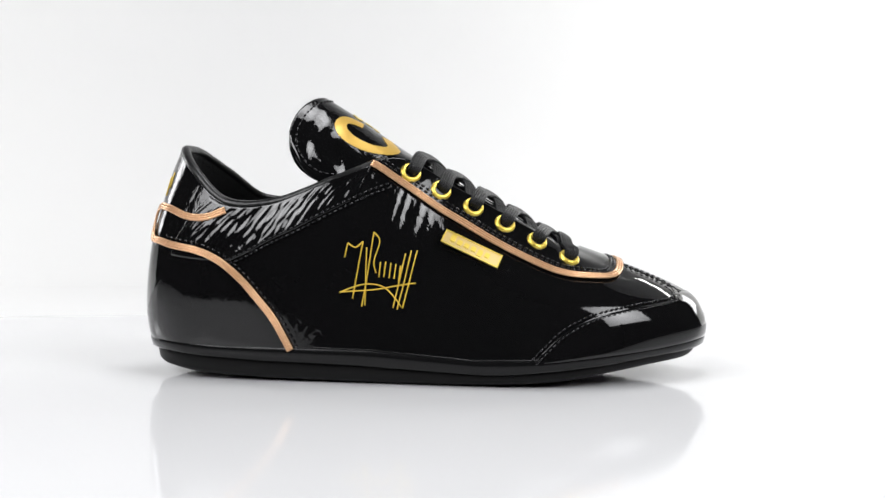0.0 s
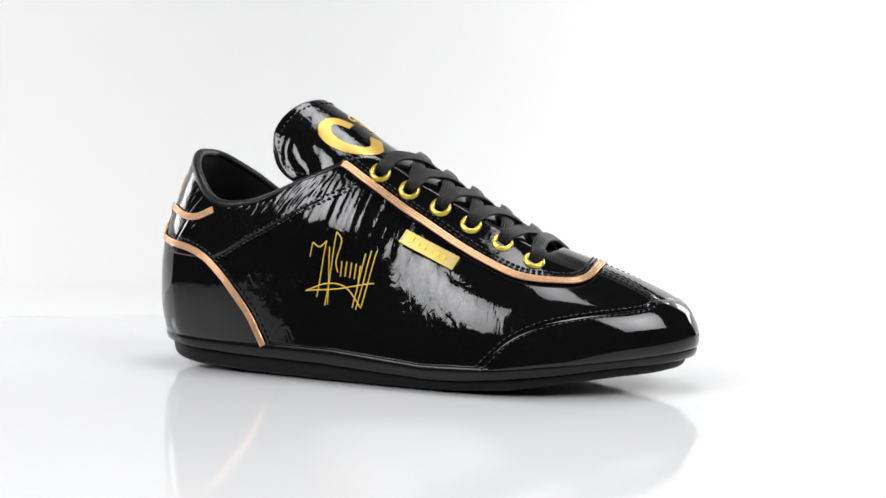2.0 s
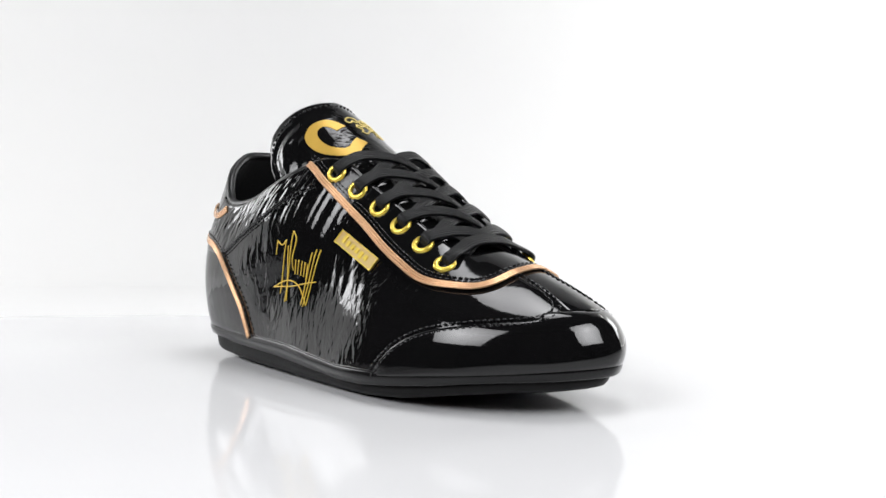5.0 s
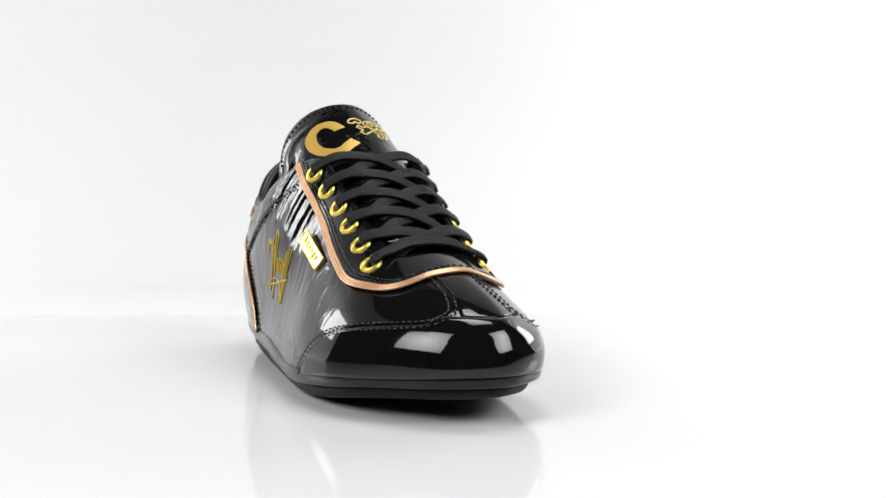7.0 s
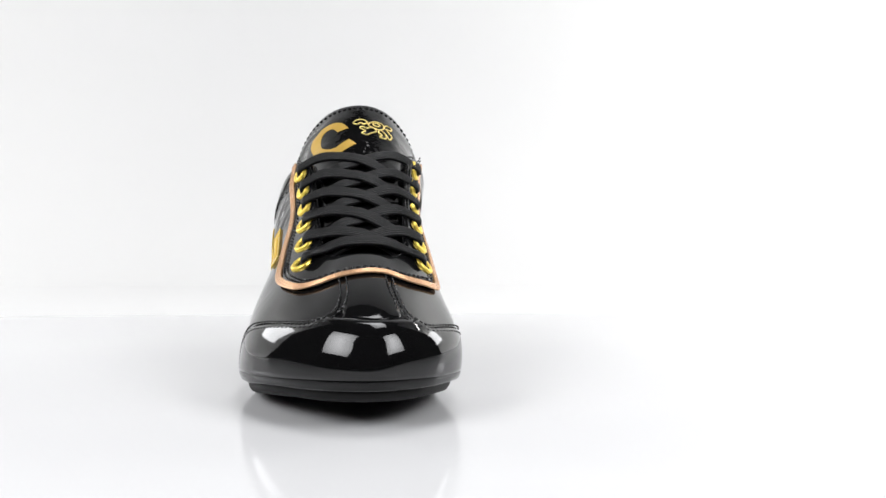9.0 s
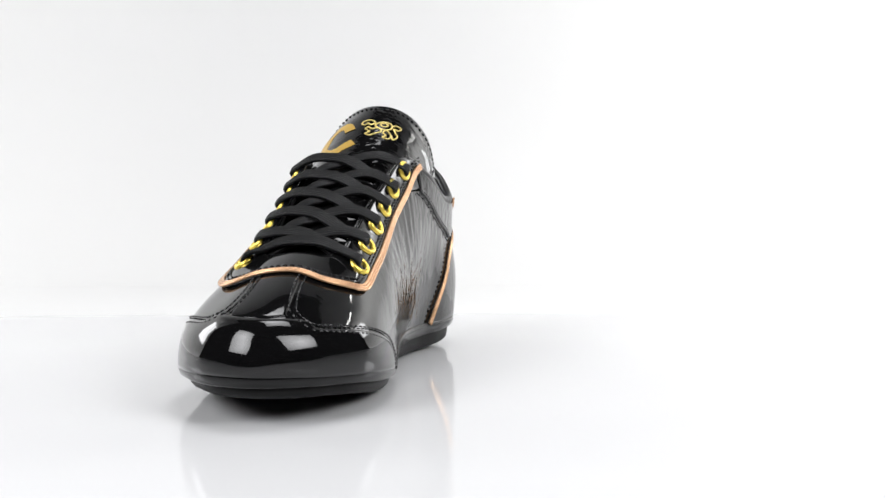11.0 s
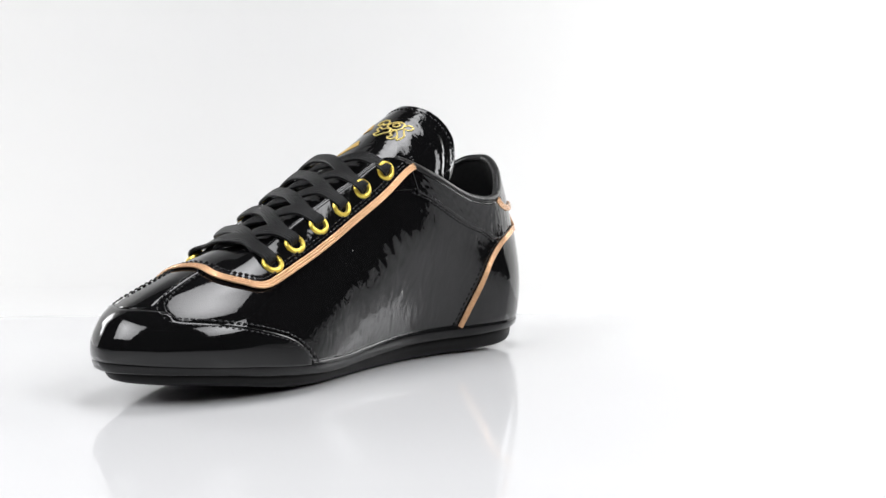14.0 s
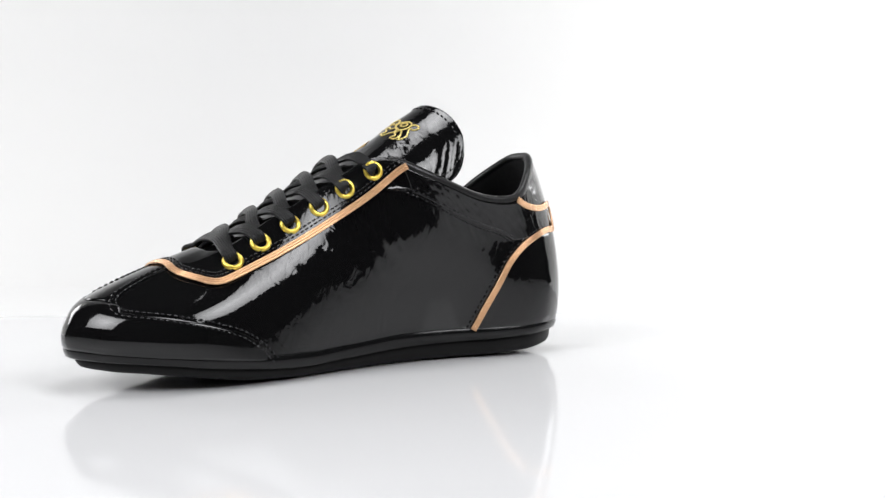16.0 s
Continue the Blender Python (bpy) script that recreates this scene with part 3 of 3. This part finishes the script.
THROAT = unwrap(np.vstack([outer([(-2, 108.6), (10, 100.2), (27.8, 89), (44, 79), (60.5, 69), (78, 60.3), (88.6, 55.5), (99, 53)]),
                           above([(110, -32.5), (117.5, -28), (121.5, -17), (122.5, -2), (120, 11), (114.5, 24), (106.5, 31)]),
                           inner([(98.3, 52.4), (87, 57.4), (71, 64.6), (52, 74), (32.6, 85), (12.9, 97.3), (-1.7, 109)])]))
HEEL_OUT = outer([(-40.3, 16.5), (-44.3, 24), (-49.5, 33), (-58, 43.5), (-66.8, 53), (-78, 61.2), (-91, 66), (-106.6, 68.8), (-115.5, 70.5)])
HEEL_IN = inner([(-109.5, 73.2), (-94.4, 71.5), (-81.8, 66), (-70.5, 56.5), (-62.5, 44), (-54.8, 29.5), (-48.8, 17)])
TAB_OUT = outer([(-74.2, 85.5), (-84.2, 82), (-95.3, 82.4), (-104.5, 85.8), (-113.2, 87.2), (-117, 82.4), (-117.3, 76), (-115.5, 70.5)])
TAB_IN = inner([(-72.8, 91), (-82, 87.2), (-96.8, 86), (-110, 88.4), (-114.5, 84), (-113.5, 78), (-109.5, 73.2)])
COLLAR_OUT = outer([(6.8, 97.4), (-5.9, 92.3), (-19.6, 85.8), (-36.3, 77.2), (-53.6, 69), (-71, 60.5)])
COLLAR_IN = inner([(-2.3, 95.5), (-14, 91.3), (-36, 81.1), (-60, 73.2), (-72, 67.5)])
TOE_OUT = [(79.7, 14), (86, 20.5), (94.2, 27.6), (107.8, 34), (125, 37.5), (138, 39)]
TOE_IN = [(79.1, 13), (86, 20), (96.5, 26.8), (112, 31.8), (129, 35.5), (140, 37)]


def piping():
    cord("throat_piping", THROAT, "copper satin piping round the lacing", 0.0007, 3, 0.0011)
    cord("heel_piping", HEEL_OUT, "copper satin piping", 0.00068, 3, 0.0006)
    cord("heel_piping", HEEL_IN, "copper satin piping", 0.00068, 3, 0.0006)
    cord("tab_piping", TAB_OUT, "copper satin piping", 0.00068, 3, 0.0006)
    cord("tab_piping", TAB_IN, "copper satin piping", 0.00068, 3, 0.0006)
    back = np.array([(12 + (HEEL_OUT[-1, 0] - 12) * (1 - w) + (HEEL_IN[0, 0] - 12) * w, HEEL_OUT[-1, 1] * (1 - w) + HEEL_IN[0, 1] * w) for w in np.linspace(0, 1, 8)])
    cord("heel_piping", back, "copper satin piping", 0.00068, 3, 0.0006)


def panels():
    th = curve_on(THROAT, 160, 0.002, ease=14)
    us = np.linspace(-6.55, 6.55, 170)
    panel("eyestay", us, at_u(th, us), np.ones_like(us), 0.0011, PATENT_SMOOTH, "glossy black leather lacing panel")
    seam(th, (SIDE * 0.0034, SIDE * 0.0052), lift=0.0012)
    # toe cap with its strip up to the lacing
    cap_o = np.vstack([outer(TOE_OUT), above([(149, -22.5), (151.5, -15.5)])])
    cap_i = np.vstack([inner(TOE_IN), above([(149.5, 23.5), (150.5, 18)])])
    cap_i = unwrap(cap_i)
    cap = np.vstack([cap_i, cap_o[::-1]])
    us = np.linspace(cap_i[0, 0], cap_o[0, 0], 120)
    panel("toe_cap", us, np.zeros_like(us), at_u(curve_on(cap, 160), us), 0.001, PATENT_TOE, "smooth glossy black toe cap")
    rise_o = above([(151.5, -15.5), (148.5, -11.5), (140, -9.6), (131, -9.6), (124.5, -10)])
    rise_i = unwrap(above([(150.5, 18), (148, 14), (139, 11.5), (130, 10), (123, 9.6)]))
    us = np.linspace(rise_i[2, 0], rise_o[2, 0], 40)
    panel("toe_strip", us, np.full_like(us, 0.6), np.full_like(us, 0.93), 0.0005, PATENT_TOE)
    for path in (np.vstack([cap_o[:-1], rise_o]), np.vstack([cap_i[:-1], rise_i])):
        seam(path, (0.0015, -0.0015), step=0.0028)
    # collar bands, heel counter and heel tab
    for path, us in ((COLLAR_OUT, np.linspace(6.45, 9.3, 260)), (COLLAR_IN, np.linspace(14.8, 17.55, 260))):
        lo = at_u(curve_on(path, 120), us)
        panel("collar_band", us, lo, np.full_like(us, 0.985), 0.0009, PATENT_SMOOTH, "creased glossy black collar band", nv=20, ripple=0.00036 if path is COLLAR_OUT else 0.00016)
        seam(path, (0.0012, -0.0012), step=0.0028)
    h = np.vstack([HEEL_OUT, HEEL_IN])
    us = np.linspace(HEEL_OUT[0, 0], HEEL_IN[-1, 0], 120)
    panel("heel_counter", us, np.zeros_like(us), at_u(curve_on(h, 200), us), 0.0006, PATENT_SMOOTH, "smooth glossy black heel counter")
    seam(HEEL_OUT[:-1], (-SIDE * 0.0035,), lift=0.0008)
    seam(HEEL_IN[1:], (-SIDE * 0.0035,), lift=0.0008)


def name_plate():
    """Small gold plate with raised marks, riveted through the outer side."""
    along = np.array((28.0, 0.2, -13.2)) / 1000
    along /= np.linalg.norm(along)
    uv = seek([(48.2, 65.8)], (GU > 1) & (GU < 12.2), [0, 2])[0]
    nrm = normal(*uv)
    nrm = nrm - along * (nrm @ along)
    nrm /= np.linalg.norm(nrm)
    up = np.cross(nrm, along)
    m = Matrix([(along[k], up[k], nrm[k], (surf(*uv) + nrm * 0.0018)[k]) for k in range(3)] + [(0, 0, 0, 1)])

    def box(w, h, d, bev):
        bm = bmesh.new()
        bmesh.ops.create_cube(bm, size=1, matrix=Matrix.Diagonal((w, h, d, 1)))
        bmesh.ops.bevel(bm, geom=bm.edges[:], offset=bev, segments=2, affect="EDGES")
        me = bpy.data.meshes.new("plate")
        bm.to_mesh(me)
        bm.free()
        return me

    me = box(0.0305, 0.0072, 0.0016, 0.0004)
    me.materials.append(PLATE)
    plate = part("plate", me, shoe, "small rectangular gold metal plate")
    plate.matrix_basis = m
    bm = bmesh.new()
    for c, d in (((0, 0.0034), (0.0305, 0.0005)), ((0, -0.0034), (0.0305, 0.0005)), ((0.015, 0), (0.0005, 0.0063)), ((-0.015, 0), (0.0005, 0.0063))):
        bmesh.ops.create_cube(bm, size=1, matrix=Matrix.Translation((*c, 0.00095)) @ Matrix.Diagonal((*d, 0.0005, 1)))
    me = bpy.data.meshes.new("rim")
    bm.to_mesh(me)
    bm.free()
    me.materials.append(BRASS)
    part("rim", me, plate, "raised gold rim")
    for k, h in enumerate((0.0042, 0.0030, 0.0028, 0.0028, 0.0038, 0.0028)):
        me = box(0.0026, h, 0.0007, 0.00025)
        me.materials.append(BRASS)
        mark = part("mark", me, plate, "raised gold mark")
        mark.matrix_basis = Matrix.Translation((-0.0102 + k * 0.0037, (h - 0.0028) / 2 * (1 if k == 0 else -1), 0.0009))


def embroidery():
    """Thin gold strokes sewn on the outer side."""
    strokes = [[(-13.3, 62.5), (-11.7, 69.7)], [(-11.7, 69.7), (-7.9, 67.5), (-4.2, 70.5)], [(-4.2, 70.5), (-6.9, 56.5), (-9.5, 42.5)],
               [(-2.4, 67.5), (-2.9, 54.5), (-3.3, 39)], [(1.1, 75), (-1.4, 58.5), (-4.9, 38.5)], [(1.1, 75), (3.9, 70.5), (1.1, 60.5), (2.1, 55)],
               [(4.3, 60.5), (3.5, 53)], [(6.9, 60.5), (5.9, 53)], [(9.5, 60), (8.5, 52.5)], [(11.9, 59.5), (10.9, 52)], [(14.1, 58.5), (13.1, 50.5)],
               [(16.5, 64.5), (13.6, 51.5), (10.6, 38)], [(19.3, 65.9), (16.1, 51.5), (12.6, 37.3)], [(22.1, 65.9), (18.6, 51.5), (15.3, 37.9)],
               [(-15.9, 45.5), (-3.9, 49.5), (6.1, 48), (12.6, 41.5), (14.6, 38.5)], [(-15.9, 45.5), (2.1, 47), (21.6, 50.1)]]
    for st in strokes:
        q = curve_on(outer(st), 40, 0.0012)
        p, nrm = surf(q[:, 0], q[:, 1]), normal(q[:, 0], q[:, 1])
        v, f = sweep(p + nrm * 0.0002, nrm, ring(0.00034, 0.0003, 6))
        part("stroke", mesh_of("stroke", v, f, GOLDTHREAD), shoe, "gold embroidered stroke")
    for x, z, w in ((-112, 98, 5), (-109.5, 101, 4)):
        q = curve_on(outer([(x, z - w), (x + 1.5, z + w)]), 20, 0.0012)
        p, nrm = surf(q[:, 0], q[:, 1]), normal(q[:, 0], q[:, 1])
        v, f = sweep(p + nrm * 0.0002, nrm, ring(0.0005, 0.0003, 6))
        part("stroke", mesh_of("stroke", v, f, GOLDTHREAD), shoe, "gold embroidered stroke")


SIDE = -1
shell()
sole()
eyelets()
tongue()
laces()
panels()
piping()
name_plate()
embroidery()


def motions():
    """The shoe turns evenly with the table about the world's z axis."""
    rows = []
    for k in range(33):
        t = k * 0.5
        a = radians(-7.3 - 8.8576 * t + float(table(t, [(0, 0), (4, 0.08), (7, -0.25), (9, 0), (12.5, 0.25), (14.5, 0), (15.3, -0.2), (16, -0.1)])))
        rows.append((t, pose(0.0159 * math.sin(a), -0.0159 * math.cos(a), 0, 0, 0, math.degrees(a))))
    walk(shoe, rows)


motions()
